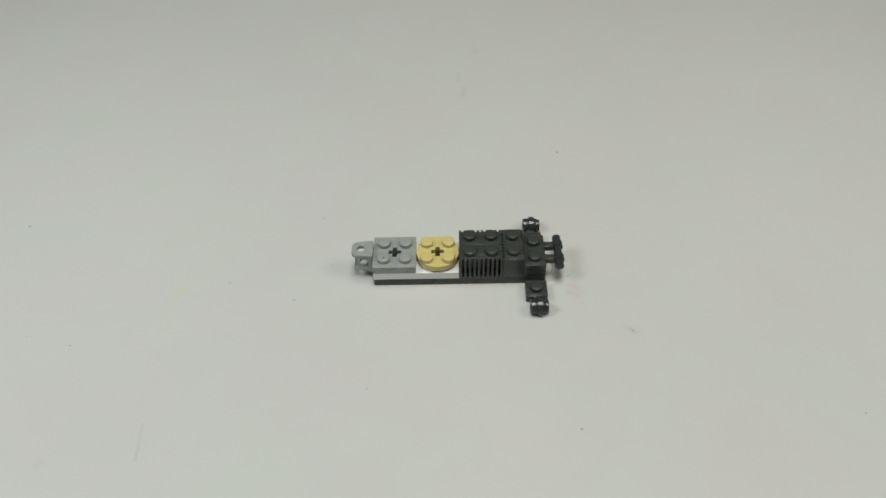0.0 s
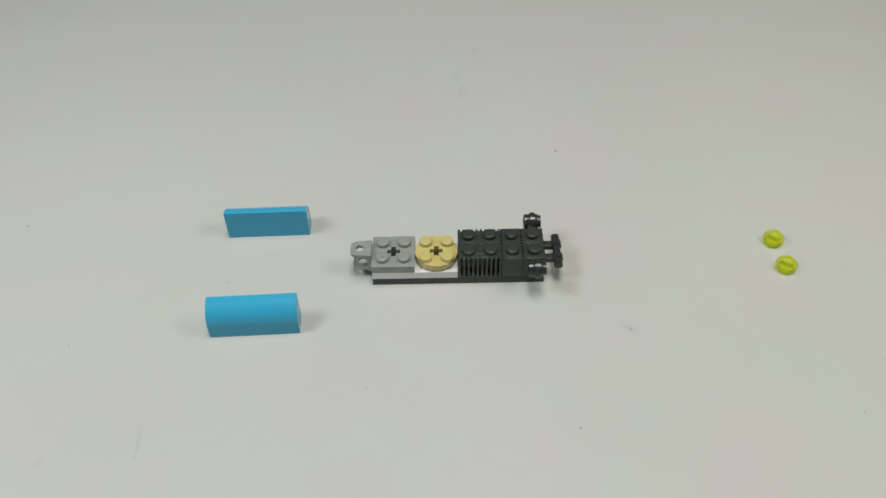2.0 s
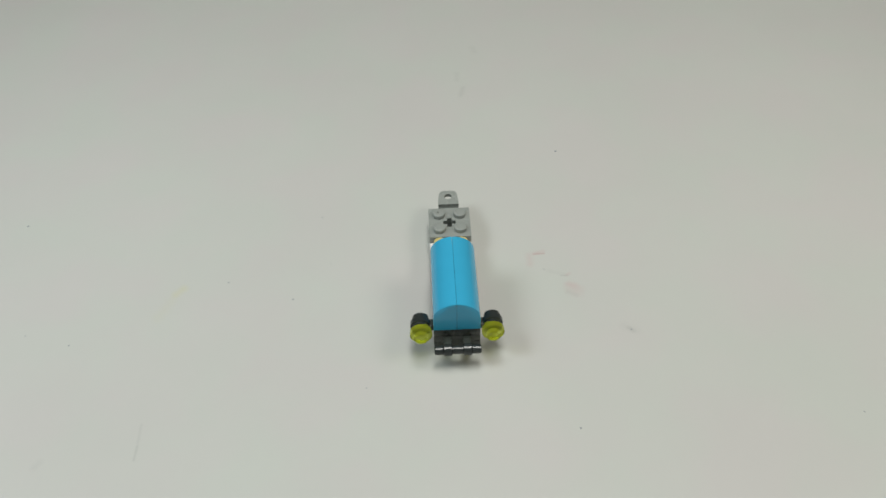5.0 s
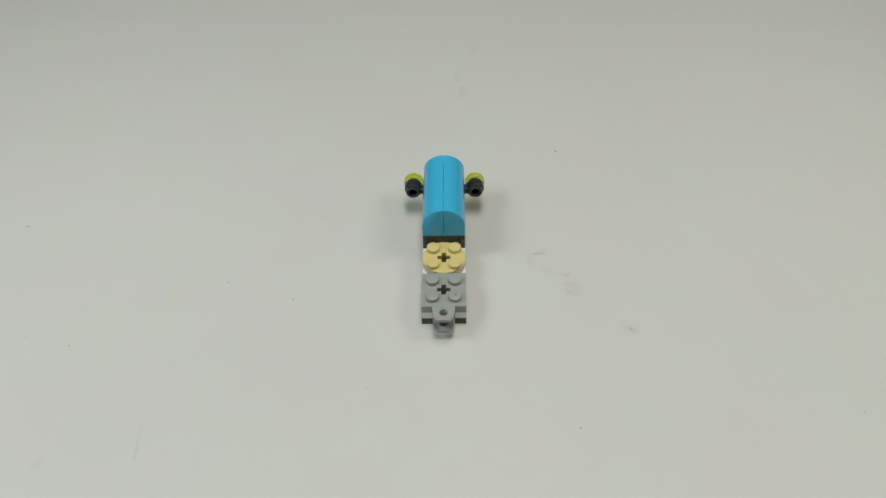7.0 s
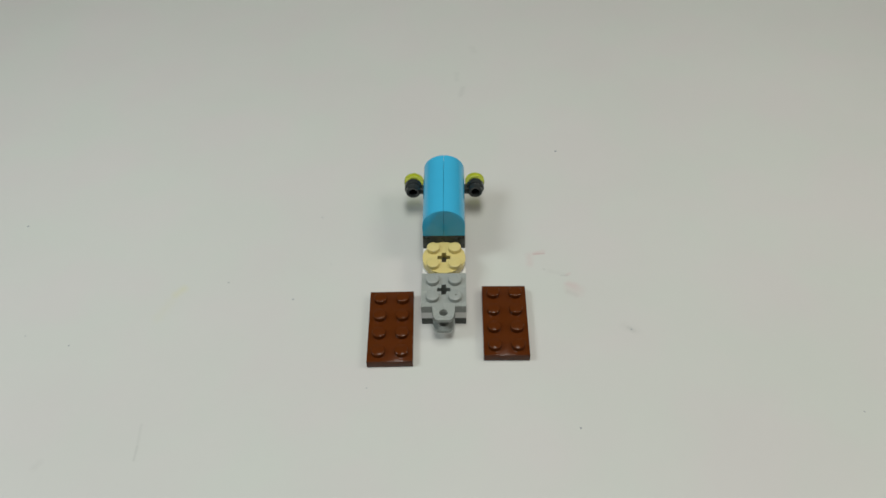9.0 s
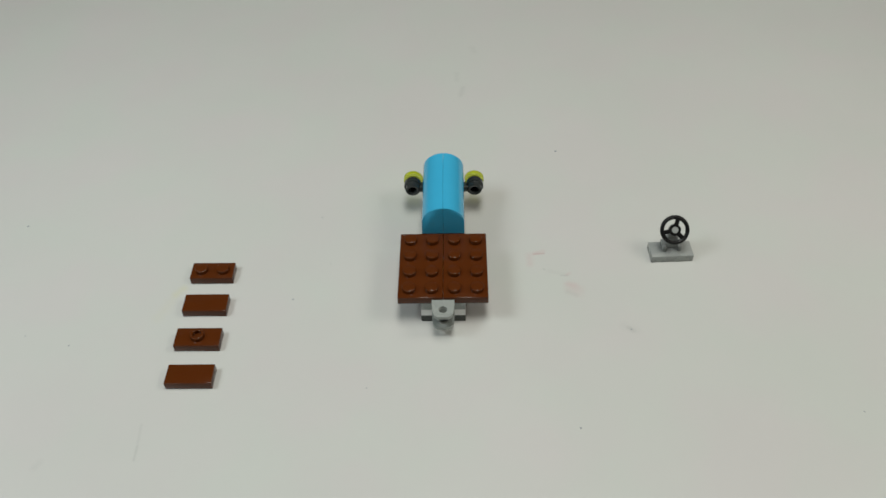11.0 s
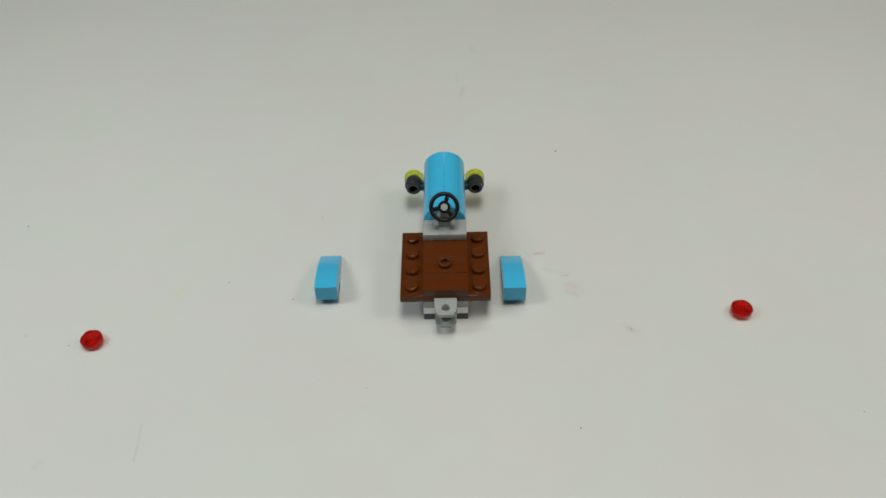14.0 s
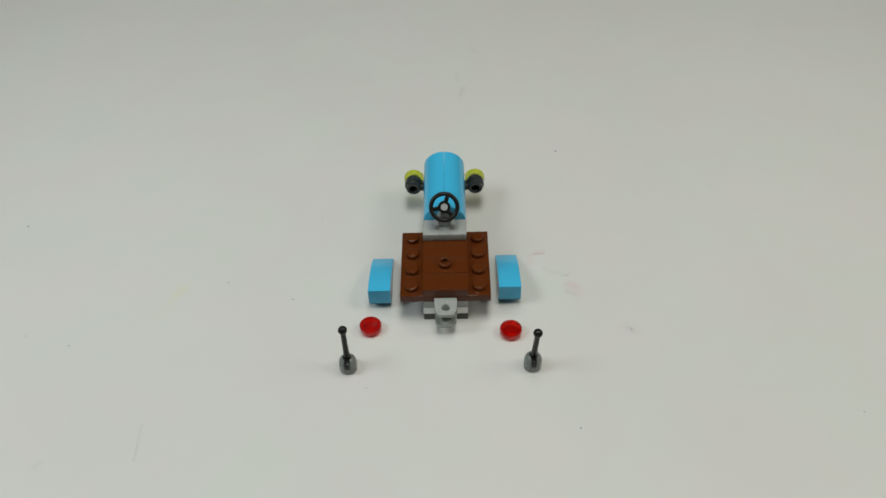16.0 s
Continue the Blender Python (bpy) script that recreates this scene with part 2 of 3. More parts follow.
# ---- the toy car's chassis ----
def chassis():
    car = thing("toy_car", "toy car chassis of dark grey, white and tan building bricks", "toy car")
    bm = bmesh.new()
    box(bm, 0.05, 63.95, -7.95, 7.95, 0, 3.18)
    part("base_plate", bm, DARK, car, "long dark grey flat plate")
    bm = bmesh.new()
    prism(bm, soft_rect(0.05, 31.9, -7.95, 7.95), [circle(8, 0, 3.3, 24), circle(24, 0, 3.3, 24)], 3.22, 6.38)
    part("white_plate", bm, WHITE, car, "white flat plate")
    bm = bmesh.new()
    prism(bm, soft_rect(0.0, 15.95, -7.98, 7.98), [cross(8, 0)], 6.42, 9.6)
    grey = part("square_plate", bm, GREY, car, "light grey square plate with a cross hole")
    bm = bmesh.new()
    lathe(bm, [(0.3, 11.28), (0.24, 11.34)], Matrix.Translation((4.0, -4.3, 0)), 10)
    part("chip", bm, BLACK, grey, "tiny dark chip on one stud")
    studs(grey, GREY, [(x, y, 9.6) for x in (4, 12) for y in (-4, 4)])
    bm = bmesh.new()
    for z0, z1, end, hole in ((10.3, 11.7, -7.9, 1.5), (4.0, 5.1, -7.3, 1.75)):
        half = [(-0.06, 4.0), (-2.4, 3.95), (end + 2.2, 3.6), (end + 1.1, 3.25), (end + 0.4, 2.7), (end, 1.9)]
        prism(bm, [*half, *[(x, -y) for x, y in half[::-1]]], [circle(end + 3.4, 0, hole, 24)], z0, z1)
    box(bm, -1.9, -0.06, -3.95, 3.95, 3.2, 11.6, 0.2)
    part("hitch", bm, GREY, car, "light grey two-jaw tow hitch with round holes")
    bm = bmesh.new()
    ring = [(24 + 7.95 * math.cos(a), 7.95 * math.sin(a)) for a in [2 * math.pi * i / 56 for i in range(56)]]
    prism(bm, ring, [cross(24, 0)], 7.2, 9.6)
    prism(bm, circle(24, 0, 7.1, 56), [circle(24, 0, 3.0, 20)], 6.42, 7.15)
    disc = part("round_plate", bm, TAN, car, "tan round plate with a cross hole")
    studs(disc, TAN, [(x, y, 9.6) for x in (20, 28) for y in (-4, 4)])
    for s in (-1, 1):
        bm = bmesh.new()
        y0, y1 = (0.05, 5.4) if s > 0 else (-5.4, -0.05)
        box(bm, 32.05, 47.95, y0, y1, 3.22, 12.8, 0.12)
        box(bm, 32.05, 47.95, s * 6.05 - 0.95, s * 6.05 + 0.95, 11.9, 12.76, 0.1)
        box(bm, 32.05, 47.95, s * 6.6 - 1.33, s * 6.6 + 1.33, 3.22, 3.9, 0.1)
        grille = part("grille_brick", bm, DARK, car, "dark grey brick with upright ribs")
        ribs(grille, DARK, (0.41, 1.33, 9.22), [(32.6 + i * 1.66, s * 6.62, 3.5) for i in range(10)])
        studs(grille, DARK, [(x, s * 4, 12.8) for x in (36, 44)])
    bm = bmesh.new()
    box(bm, 48.7, 55.3, -7.95, 7.95, 3.22, 12.8, 0.15)
    crosswise = part("cross_brick", bm, DARK, car, "dark grey ribbed brick set crosswise")
    ribs(crosswise, DARK, (0.42, 0.45, 9.44), [(x, -7.4 + i * 1.64, 3.3) for x in (48.5, 55.55) for i in range(10)])
    studs(crosswise, DARK, [(52, y, 12.8) for y in (-4, 4)])
    bm = bmesh.new()
    box(bm, 56.08, 63.95, -7.95, 7.95, 3.22, 6.38)
    part("front_plate", bm, DARK, car)
    bm = bmesh.new()
    box(bm, 56.08, 63.95, -7.95, 7.95, 6.42, 9.58)
    for y in (-3.3, 3.3):
        box(bm, 63.5, 69.0, y - 1.35, y + 1.35, 6.9, 9.3, 0.25)
    carrier = part("bar_plate", bm, DARK, car)
    studs(carrier, DARK, [(60, y, 9.58) for y in (-4, 4)])
    bm = bmesh.new()
    at = Matrix.Translation((69.0, 0, 8.4)) @ ALONG_Y
    lathe(bm, [(1.3, -7.9), (1.6, -7.6), (1.6, -5.0), (1.5, -4.9), (2.05, -4.6), (2.05, -2.1), (1.5, -1.8), (1.5, 1.8), (2.05, 2.1), (2.05, 4.6), (1.5, 4.9), (1.6, 5.0), (1.6, 7.6), (1.3, 7.9)], at, 20)
    part("bar", bm, IRON, carrier, "dark grey rounded bumper bar")
    return car


def lamp_holder(s, material):
    """A one-stud plate with a short tube on its side."""
    ob = thing("lamp_holder", "dark grey one-stud plate with a side tube that holds a lamp", "lamp holder", "lamp holders")
    bm = bmesh.new()
    box(bm, -3.95, 3.95, -3.95, 3.95, 0, 3.18)
    box(bm, -1.4, 1.6, min(s * 3.6, s * 6.6), max(s * 3.6, s * 6.6), 0.4, 3.0, 0.2)
    plate = part("plate", bm, material, ob)
    studs(plate, material, [(0, 0, 3.18)])
    bm = bmesh.new()
    at = Matrix.Translation((0, s * 8.3, 2.45)) @ ALONG_X @ Matrix.Scale(1.09, 4)
    lathe(bm, [(1.5, 1.0), (1.5, -2.3), (2.2, -2.5), (2.6, -2.3), (2.65, -0.7), (2.7, -0.5), (3.2, -0.4), (3.2, 1.3), (2.7, 1.45), (2.65, 1.6), (2.65, 2.3), (2.3, 2.5)], at, 24, False)
    lathe(bm, [(2.2, 1.0), (2.2, 3.4)], at, 16)
    part("tube", bm, IRON, plate, "dark glossy ringed tube")
    return ob


def round_lamp(name, label, material, group):
    ob = thing(name, label, "lamp", group)
    bm = bmesh.new()
    lathe(bm, [(2.2, 0.7), (2.4, 0.0), (3.0, 0.0), (3.05, 1.15), (3.75, 1.2), (3.85, 1.35), (3.85, 2.95), (3.65, 3.2), (2.42, 3.2), (2.4, 4.7), (2.2, 4.9), (1.3, 4.9), (1.15, 4.4)], None, 32)
    part("lens", bm, material, ob)
    return ob


def hood_half(s):
    """Half of the bonnet: a flat inner side and a rounded outer shoulder, 32 long, 12.8 high."""
    ob = thing("bonnet_half", "glossy azure blue curved brick with one flat side", "bonnet", "bonnet halves")
    prof = [(0.05, 0.0), (7.95, 0.0)] + [(0.0 + 7.95 * math.cos(a), 5.4 + 7.4 * math.sin(a)) for a in [radians(k * 7.5) for k in range(0, 12)]] + [(0.05, 12.8)]
    bm = bmesh.new()
    rings = []
    for x, k in ((0.02, 0.12), (0.14, 0.0), (31.86, 0.0), (31.98, 0.12)):
        rings.append([(x, s * (y if y < 1 else y - k), z + (k if z < 1 else -k * min(1, z / 8))) for y, z in prof])
    loft(bm, rings)
    part("shell", bm, BLUE, ob)
    return ob


def brown_plate():
    ob = thing("brown_plate", "reddish brown plate with two rows of four studs", "plate", "brown plates")
    bm = bmesh.new()
    box(bm, -7.95, 7.95, 0.05, 31.95, 0, 3.2)
    plate = part("plate", bm, BROWN, ob)
    studs(plate, BROWN, [(x, y, 3.2) for x in (-4, 4) for y in (4, 12, 20, 28)])
    return ob


def small_tile(name, label, top):
    """A brown piece one by two studs: smooth, with a single middle stud, or with two."""
    ob = thing(name, label, "tile", "brown seat tiles")
    bm = bmesh.new()
    box(bm, 0.06, 7.96, -7.96, 7.96, 0.02, 3.2, 0.03)
    tile = part("tile", bm, BROWN, ob)
    studs(tile, BROWN, [[], [(4, 0, 3.2)], [(4, -4, 3.2), (4, 4, 3.2)]][top], top == 1)
    return ob


def steering_stand():
    ob = thing("steering_stand", "pale grey steering stand with a black three-spoke wheel", "steering stand")
    bm = bmesh.new()
    box(bm, 0.05, 7.95, -7.95, 7.95, 0.02, 3.2)
    base = part("base", bm, PALE, ob)
    away = Vector((-0.74, 0, 0.67)).normalized()
    hub = Vector((4.6, 0, 12.6))
    bm = bmesh.new()
    box(bm, 4.2, 7.4, -2.6, 2.6, 3.0, 7.5, 0.3)
    for y in (-2.9, 2.9):
        box(bm, 2.6, 7.4, y - 0.7, y + 0.7, 3.0, 5.4, 0.3)
    back = hub - away * 3.4
    rings = []
    for c, w in ((Vector((5.8, 0, 6.6)), 2.0), (back, 1.6), (hub + away * 0.5, 1.28)):
        side = Vector((0, 1, 0))
        up = away.cross(side)
        rings.append([tuple(c + side * w * math.cos(k * math.pi / 8) + up * w * math.sin(k * math.pi / 8)) for k in range(16)])
    loft(bm, rings)
    part("column", bm, PALE, ob)
    turn = Matrix.Translation(hub) @ away.to_track_quat("Z", "Y").to_matrix().to_4x4()
    bm = bmesh.new()
    n, k = 48, 10
    rows = [[bm.verts.new(turn @ Vector(((4.78 + 0.8 * math.cos(b)) * math.cos(a), (4.78 + 0.8 * math.cos(b)) * math.sin(a), 0.8 * math.sin(b))))
             for b in [2 * math.pi * j / k for j in range(k)]] for a in [2 * math.pi * i / n for i in range(n)]]
    for i in range(n):
        for j in range(k):
            bm.faces.new((rows[i][j], rows[(i + 1) % n][j], rows[(i + 1) % n][(j + 1) % k], rows[i][(j + 1) % k]))
    wheel = part("steering_wheel", bm, BLACK, ob, "black steering wheel rim")
    for a in (72, 192, 312):
        bm = bmesh.new()
        box(bm, 1.6, 4.9, -0.8, 0.8, -0.45, 0.45, 0.15)
        bm.transform(turn @ Matrix.Rotation(radians(a), 4, "Z"))
        part("spoke", bm, BLACK, wheel)
    bm = bmesh.new()
    lathe(bm, [(1.28, -0.5), (2.25, -0.5), (2.25, 0.45), (2.1, 0.6), (1.28, 0.6), (1.28, -0.5)], turn, 24, False)
    part("hub", bm, BLACK, wheel)
    return ob


def wing():
    """A curved slope three studs long: low tip at x 0, tall end at x 24, cut away below its last stud."""
    ob = thing("mudguard", "glossy azure blue curved slope brick with a notched end", "mudguard", "mudguards")
    top = [(24 - 1.5 * k, 9.6 - 8.3 * (k / 16) ** 1.85) for k in range(17)]
    prof = [(0.0, 0.0), (16.0, 0.0), (16.0, 2.9), (24.0, 2.9)] + top
    bm = bmesh.new()
    loft(bm, [[(x + (k if x < 1 else -k if x > 23 else 0), y, z + (k if z < 0.1 else -k)) for x, z in prof] for y, k in ((-3.98, 0.1), (-3.88, 0.0), (3.88, 0.0), (3.98, 0.1))])
    bmesh.ops.triangulate(bm, faces=[f for f in bm.faces if len(f.verts) > 4])
    part("shell", bm, BLUE, ob)
    bm = bmesh.new()
    lathe(bm, [(2.3, 1.0), (2.45, 1.2), (2.45, 3.3)], Matrix.Translation((20, 0, 0)), 16)
    part("clutch_tube", bm, BLUE, ob)
    return ob


def lever(lean, nod):
    ob = thing("lever", "black control lever in a grey domed base", "lever", "levers")
    bm = bmesh.new()
    lathe(bm, [(2.8, 0.0), (3.0, 0.3), (3.05, 3.6), (2.85, 4.7), (2.3, 5.6), (1.5, 6.1), (1.2, 5.4)], None, 28)
    part("base", bm, STEEL, ob, "mid grey domed base")
    bm = bmesh.new()
    turn = Matrix.Translation((0, 0, 4.2)) @ Matrix.Rotation(radians(lean), 4, "Y") @ Matrix.Rotation(radians(nod), 4, "X")
    box(bm, -0.95, 0.95, -3.3, 1.2, 3.0, 6.3, 0.25)
    prof = [(1.1, 0.0), (1.05, 3.0), (0.95, 8.0), (0.9, 14.6)]
    prof += [(1.55 * math.sin(radians(a)), 16.0 - 1.55 * math.cos(radians(a))) for a in range(36, 180, 18)]
    lathe(bm, prof, turn, 18)
    part("stick", bm, BLACK, ob, "black stick with a ball end")
    return ob


CAR = chassis()
HOLDERS = [lamp_holder(-1, DARK), lamp_holder(1, DARK)]
HOODS = [hood_half(-1), hood_half(1)]
YELLOWS = [round_lamp("headlight", "clear neon yellow round one-stud lens", NEON, "headlights")]
YELLOWS.append(copy_thing(YELLOWS[0], Matrix()))
BROWNS = [brown_plate()]
BROWNS.append(copy_thing(BROWNS[0], Matrix()))
SEATS = [small_tile("smooth_tile", "smooth reddish brown tile", 0), small_tile("jumper_tile", "reddish brown tile with one hollow middle stud", 1)]
SEATS.append(copy_thing(SEATS[0], Matrix()))
SEATS.append(small_tile("seat_plate", "reddish brown plate with two studs under the steering stand", 2))
STAND = steering_stand()
WINGS = [wing()]
WINGS.append(copy_thing(WINGS[0], Matrix()))
REDS = [round_lamp("tail_light", "clear red round one-stud lens lying on the table", RED, "tail lights")]
REDS.append(copy_thing(REDS[0], Matrix()))
LEVERS = [lever(-0.5, -1.0), lever(2.0, 7.0)]


# ---- movement, in millimetres and degrees ----
def at(x, y, yaw=0.0, z=0.0, rx=0.0, ry=0.0):
    return pose(x * MM, y * MM, z * MM, rx, ry, yaw)


def car_rows():
    """Rear middle of the car: it stands, is turned about its middle, and stands again."""
    rows = [(0.0, -26.52, 225.3, -0.74), (3.6, -26.52, 225.3, -0.74), (3.7, -26.75, 224.65, -0.5), (3.8, -26.75, 224.65, -0.5), (3.9, -26.44, 224.48, -0.57), (4.0, -26.44, 224.48, -0.57)]
    turn = ((4.1, 5.8, 223.8, -10.2), (4.2, 6.2, 223.0, -20.0), (4.3, 6.4, 222.2, -29.0), (4.4, 6.6, 222.0, -36.2), (4.5, 6.8, 221.4, -44.7), (4.6, 6.2, 220.2, -55.0), (4.7, 5.4, 218.2, -65.0),
            (4.8, 4.6, 217.2, -73.0), (4.9, 3.9, 216.4, -81.2), (5.0, 3.3, 216.2, -88.73), (5.1, 2.5, 216.6, -98.0), (5.2, 1.67, 217.0, -106.8))
    spin = []
    for i in range(1, 18):
        f = i / 17
        spin.append((5.2 + i * 0.1, 1.67 + (0.45 - 1.67) * f, 217.0 + (229.45 - 217.0) * f, -106.8 + (-271.4 + 106.8) * f))
    for t, cx, cy, yaw in (*turn, *spin):
        rows.append((round(t, 2), cx - 32 * math.cos(radians(yaw)), cy - 32 * math.sin(radians(yaw)), yaw))
    rows += [(7.3, -0.31, 197.46, -271.4), (9.3, -0.31, 197.46, -271.4), (9.4, -0.48, 198.78, -271.37), (9.7, -0.48, 198.78, -271.37), (11.5, -0.48, 198.78, -271.37), (11.7, 0.45, 199.64, -270.77), (16.0, 0.45, 199.64, -270.77)]
    return rows


def joined(t0, local):
    """Rows of a piece that is fixed to the car from t0 on."""
    rows = []
    for t, x, y, yaw in car_rows():
        if t >= t0 - 0.001:
            rows.append((t, at(x, y, yaw) @ local))
    return rows


def on_table(rows, z=0.0):
    return [(t, at(x, y, yaw, z)) for t, x, y, yaw in rows]


def lifted(t, a, b, z):
    """A pose on the way from a to b, held z higher."""
    p = (a.translation + b.translation) / 2
    p.z = max(a.translation.z, b.translation.z) + z * MM
    q = a.to_quaternion().slerp(b.to_quaternion(), 0.5)
    return (t, Matrix.LocRotScale(p, q, None))


def carry(ob, before, t0, local, z):
    now = joined(t0, local)
    if abs(now[0][0] - t0) > 0.001:
        now.insert(0, (t0, car_at(t0) @ local))
    tm = (before[-1][0] + now[0][0]) / 2
    walk(ob, before + [lifted(tm, before[-1][1], now[0][1], z)] + now)


def car_at(t):
    rows = car_rows()
    for a, b in zip(rows, rows[1:]):
        if a[0] <= t <= b[0]:
            f = (t - a[0]) / (b[0] - a[0])
            return at(*[p + (q - p) * f for p, q in zip(a[1:3], b[1:3])], a[3] + (b[3] - a[3]) * f)


def motions():
    walk(CAR, [(t, at(x, y, yaw)) for t, x, y, yaw in car_rows()])
    # holders: pushed up to the car, then set on its front studs
    first = car_at(0.0)
    for ob, y0, y1 in ((HOLDERS[0], -13.4, -4.0), (HOLDERS[1], 12.2, 4.0)):
        carry(ob, [(0.0, first @ at(60.2, y0))], 0.1, at(60, y1, 0, 9.6), 3)
    # bonnet halves slide in from one side
    near = [(0.0, -226, 199.6, 2.3), (0.4, -189, 199.5, 2.3), (0.5, -180.9, 199.4, 2.3), (0.6, -174.7, 197.7, 2.3), (0.9, -153.4, 197.1, 2.0), (1.0, -145.7, 197.4, 2.2), (1.5, -116.1, 197.4, 1.5), (2.0, -84.0, 202.1, 1.6),
            (2.5, -59.1, 207.4, 3.0), (3.0, -30.25, 214.2, 1.9), (3.5, -7.55, 215.8, 1.4), (3.6, -3.97, 216.4, 0.3)]
    far = [(0.0, -236, 246, 2.3), (0.4, -207, 246, 2.3), (0.5, -197.1, 245.9, 2.3), (0.6, -185.9, 245.5, 2.3), (0.9, -161.0, 245.8, 1.6), (1.0, -156.1, 247.2, 1.0), (1.5, -118.3, 243.5, 1.1), (2.0, -84.7, 244.7, 0.7),
           (2.5, -59.9, 239.0, 0.7), (3.0, -29.15, 235.5, 1.1), (3.5, -6.2, 235.5, 0.6), (3.6, -2.56, 235.4, -0.5)]
    carry(HOODS[0], on_table(near), 3.7, at(32, 0, 0, 12.82), 6)
    carry(HOODS[1], on_table(far), 3.7, at(32, 0, 0, 12.82), 6)
    # headlights slide in from the other side and are plugged into the tubes
    a = [(0.0, 205, 236, 0), (1.2, 178, 235.5, 0), (1.5, 158.6, 235, 0), (2.0, 128.05, 234, 0), (2.4, 106.6, 232, 0), (2.7, 87.9, 231.5, 0), (3.0, 70.8, 230.6, 0), (3.3, 56.3, 232.7, 0), (3.5, 50.7, 238.5, 0), (3.8, 43.5, 241.3, 0)]
    b = [(0.0, 205, 220, 0), (1.2, 178, 220, 0), (1.5, 158.1, 220.2, 0), (2.0, 128.9, 220.1, 0), (2.4, 105.3, 219.8, 0), (2.7, 88, 219.2, 0), (3.0, 71.1, 218.4, 0), (3.3, 56, 218.1, 0), (3.5, 50.7, 214.9, 0), (3.8, 44.2, 211.2, 0)]
    carry(YELLOWS[0], on_table(a), 3.9, at(62.0, 12.2, 0, 11.85, 0, 90), 4)
    carry(YELLOWS[1], on_table(b), 3.9, at(62.0, -12.2, 0, 11.85, 0, 90), 4)
    # brown plates come from the front edge
    left = [(0.0, -24, 55, 1), (7.0, -23, 78, 1), (7.5, -22, 104.3, 1.1), (7.9, -19.3, 122.7, -0.6), (8.0, -19.5, 127.4, -2.0), (8.3, -20.3, 144.3, -0.65), (8.5, -20.4, 154.1, -2.6), (9.0, -19.3, 178.9, -0.45), (9.3, -16.6, 193.6, -1.4)]
    right = [(0.0, 29, 50, -2), (7.0, 28, 74, -2), (7.5, 26.8, 100.3, -1.7), (7.9, 24.5, 121.7, 0), (8.0, 24.4, 127.7, 0), (8.3, 20.9, 147.0, -0.65), (8.5, 20.7, 155.6, -0.75), (9.0, 21, 180.3, -1.5), (9.3, 16.35, 195.4, -0.65)]
    carry(BROWNS[0], on_table(left), 9.4, at(0, 8.02, -90, 9.62), 5)
    carry(BROWNS[1], on_table(right), 9.4, at(0, -8.02, -90, 9.62), 5)
    # seat tiles from one side, the steering stand from the other
    for k, ob in enumerate(SEATS):
        y = 172 + 16 * k
        carry(ob, on_table([(0.0, -330, y, 90), (9.3, -260, y, 90), (9.8, -200, y, 90), (10.6, -120, y, 88), (11.3, -45, y, 89)]), 11.5, at(8 * k - (0.12 if k == 0 else 0), 0, -0.9 if k == 0 else 0, 12.84), 8)
    carry(STAND, on_table([(0.0, 330, 225, 90), (9.3, 260, 225, 90), (9.8, 200, 225, 90), (10.6, 120, 225, 91), (11.3, 45, 225, 90)]), 11.5, at(24, 0, 0, 16.06), 8)
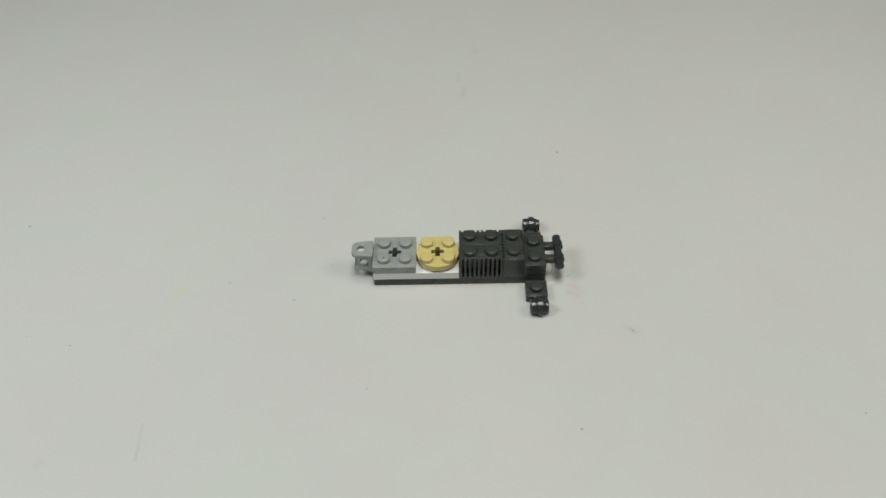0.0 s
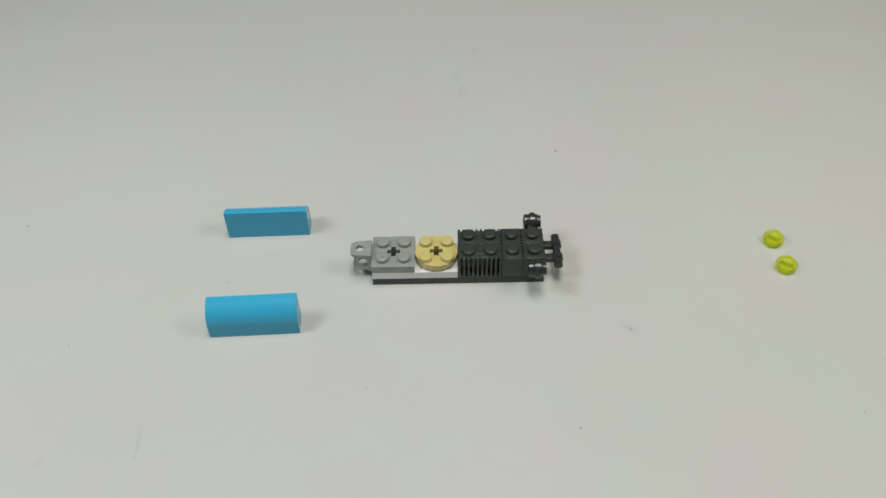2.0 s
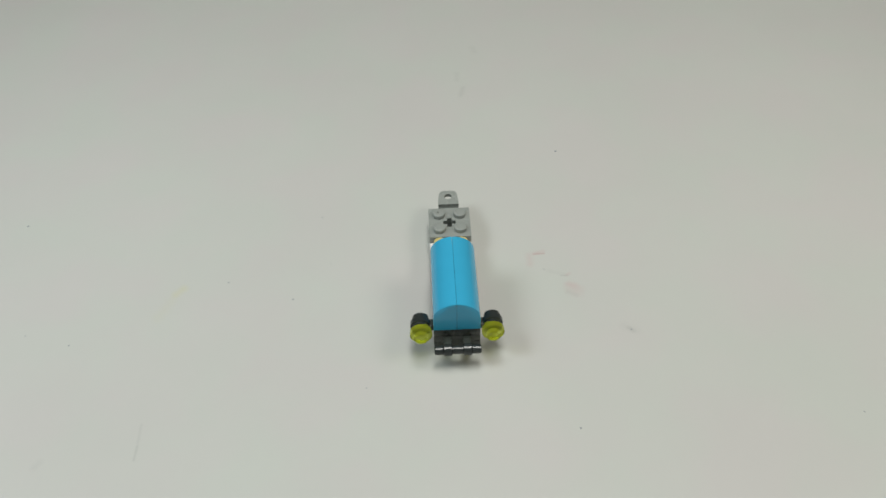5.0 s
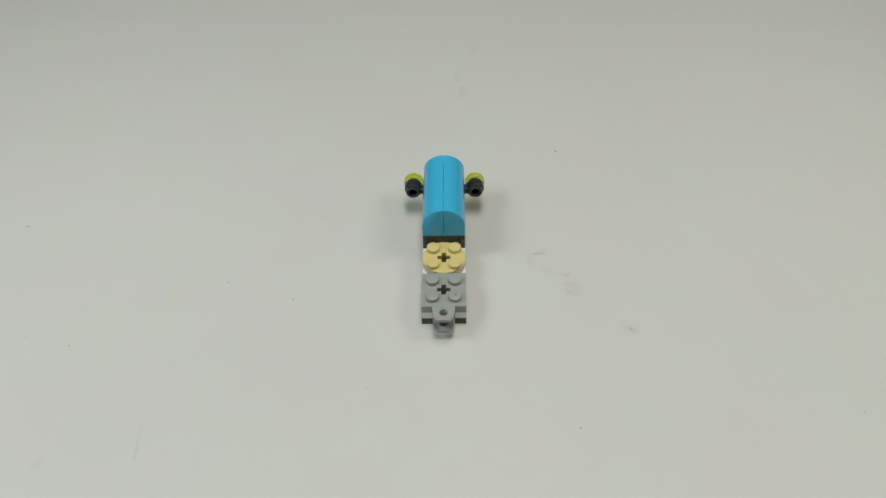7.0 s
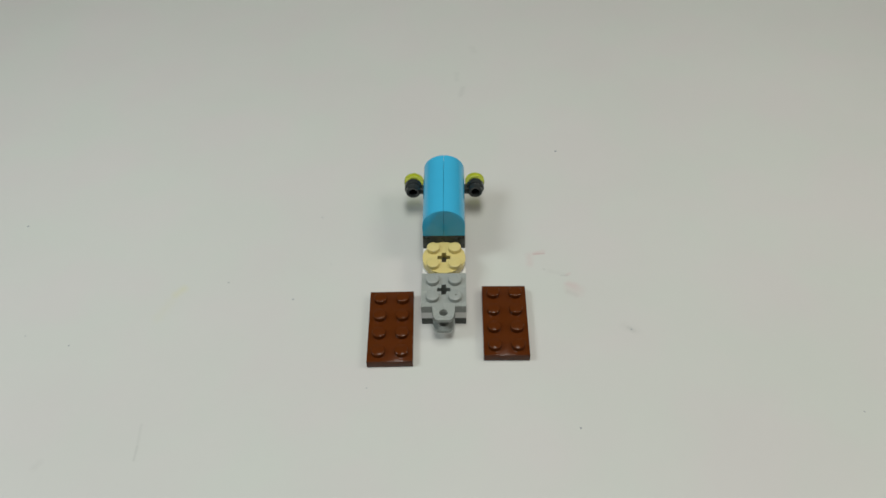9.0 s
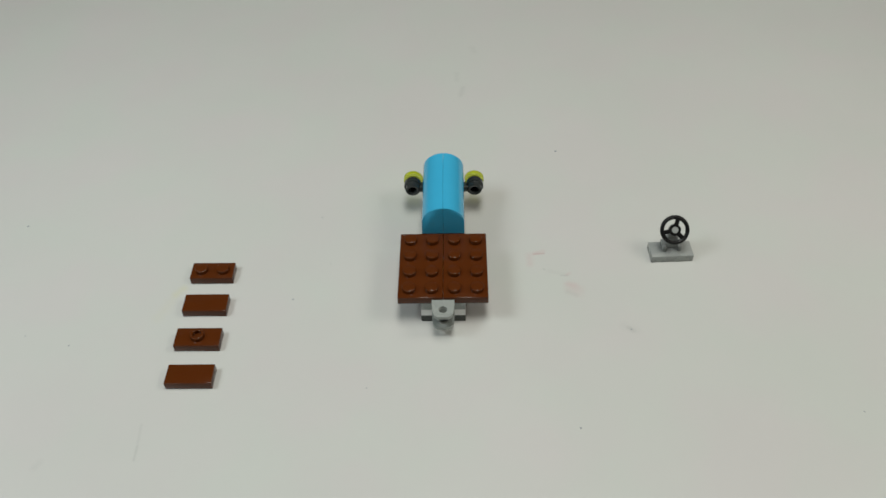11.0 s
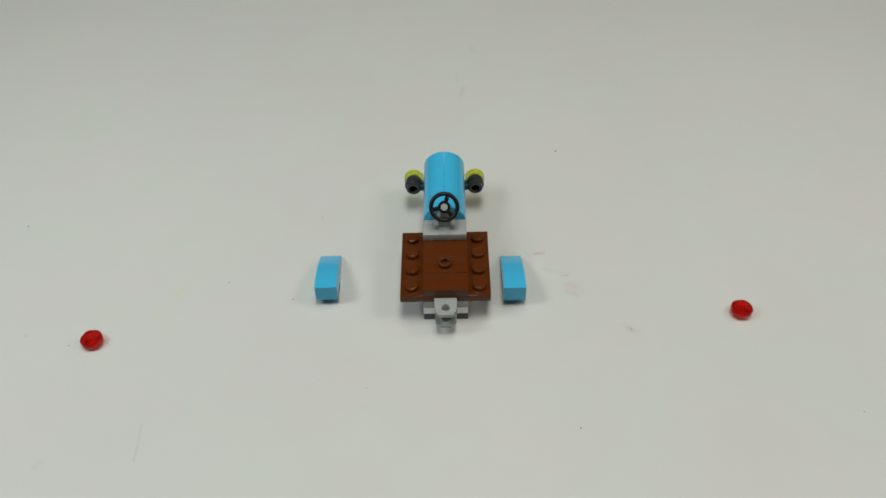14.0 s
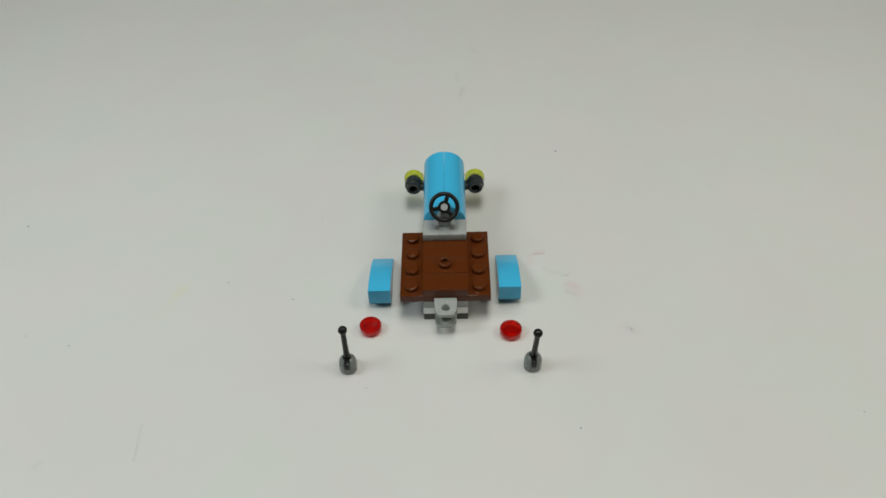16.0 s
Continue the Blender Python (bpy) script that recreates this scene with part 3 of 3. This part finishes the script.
    # mudguards slide in, turn and stop beside the car
    walk(WINGS[0], on_table([(0.0, -330, 214, -8), (11.5, -240, 213, -6), (11.8, -206, 212.5, -5), (11.9, -177.5, 211, -5), (12.0, -170.5, 209, -5), (12.5, -144.5, 204.6, -2.7), (13.0, -120.7, 199.4, -1.9), (13.2, -107.5, 199.9, -2.2), (13.3, -101, 206, -22),
                             (13.4, -91, 214, -42), (13.5, -82.0, 221.8, -62.6), (13.6, -72, 226, -72), (13.7, -62, 229.5, -82), (13.8, -52, 231.5, -88), (14.0, -43.2, 231.9, -88.9), (14.5, -25.3, 230.4, -90.6), (15.0, -23.0, 229.6, -91), (16.0, -23.0, 229.6, -90.8)]))
    walk(WINGS[1], on_table([(0.0, 330, 203, 179), (11.5, 240, 203, 179), (11.8, 200, 203.5, 179), (11.9, 158, 203.6, 179), (12.0, 150.7, 203.7, 178.8), (12.5, 116.6, 205.6, 177), (13.0, 90.5, 208.2, 183), (13.2, 78, 206.3, 183.4), (13.3, 71, 213, 201),
                             (13.4, 64, 219.5, 217), (13.5, 56.2, 225.1, 230.4), (13.6, 49, 228, 243), (13.7, 41, 229, 255), (13.8, 33, 229.4, 266), (14.0, 25.7, 229.35, 269.6), (14.5, 25.5, 229.1, 270.4), (15.0, 23.9, 229.6, 269.9), (16.0, 23.96, 229.9, 269.5)]))
    # tail lights and levers
    walk(REDS[0], on_table([(0.0, -262, 199, 0), (13.0, -176, 198.5, 0), (13.3, -159, 197, 0), (13.5, -149.2, 194.4, 0), (14.0, -124.9, 192.8, 0), (14.5, -104.3, 192.6, 0), (15.0, -76.1, 197.6, 0), (15.5, -51.9, 194.6, 0), (16.0, -26.5, 195.6, 0)]))
    walk(REDS[1], on_table([(0.0, 262, 206, 0), (13.0, 168, 206, 0), (13.3, 147.5, 205.8, 0), (13.5, 135.6, 205.4, 0), (14.0, 106.35, 198.8, 0), (14.5, 81.5, 197.3, 0), (15.0, 56.3, 198.2, 0), (15.5, 33.55, 196.4, 0), (16.0, 23.2, 192.3, 0)]))
    walk(LEVERS[0], on_table([(0.0, -50, 60, 0), (14.5, -34, 85, 0), (15.0, -32.4, 110, 0), (15.2, -32.3, 123.7, 0), (15.5, -30.8, 142.1, 0), (15.8, -31.5, 165, 0), (16.0, -33.5, 179.0, 0)]))
    walk(LEVERS[1], on_table([(0.0, 52, 60, 0), (14.5, 33, 90, 0), (15.0, 31.2, 118.8, 0), (15.2, 29.2, 131.3, 0), (15.5, 27.8, 145.3, 0), (15.8, 27.2, 164.9, 0), (16.0, 29.6, 177.9, 0)]))


motions()
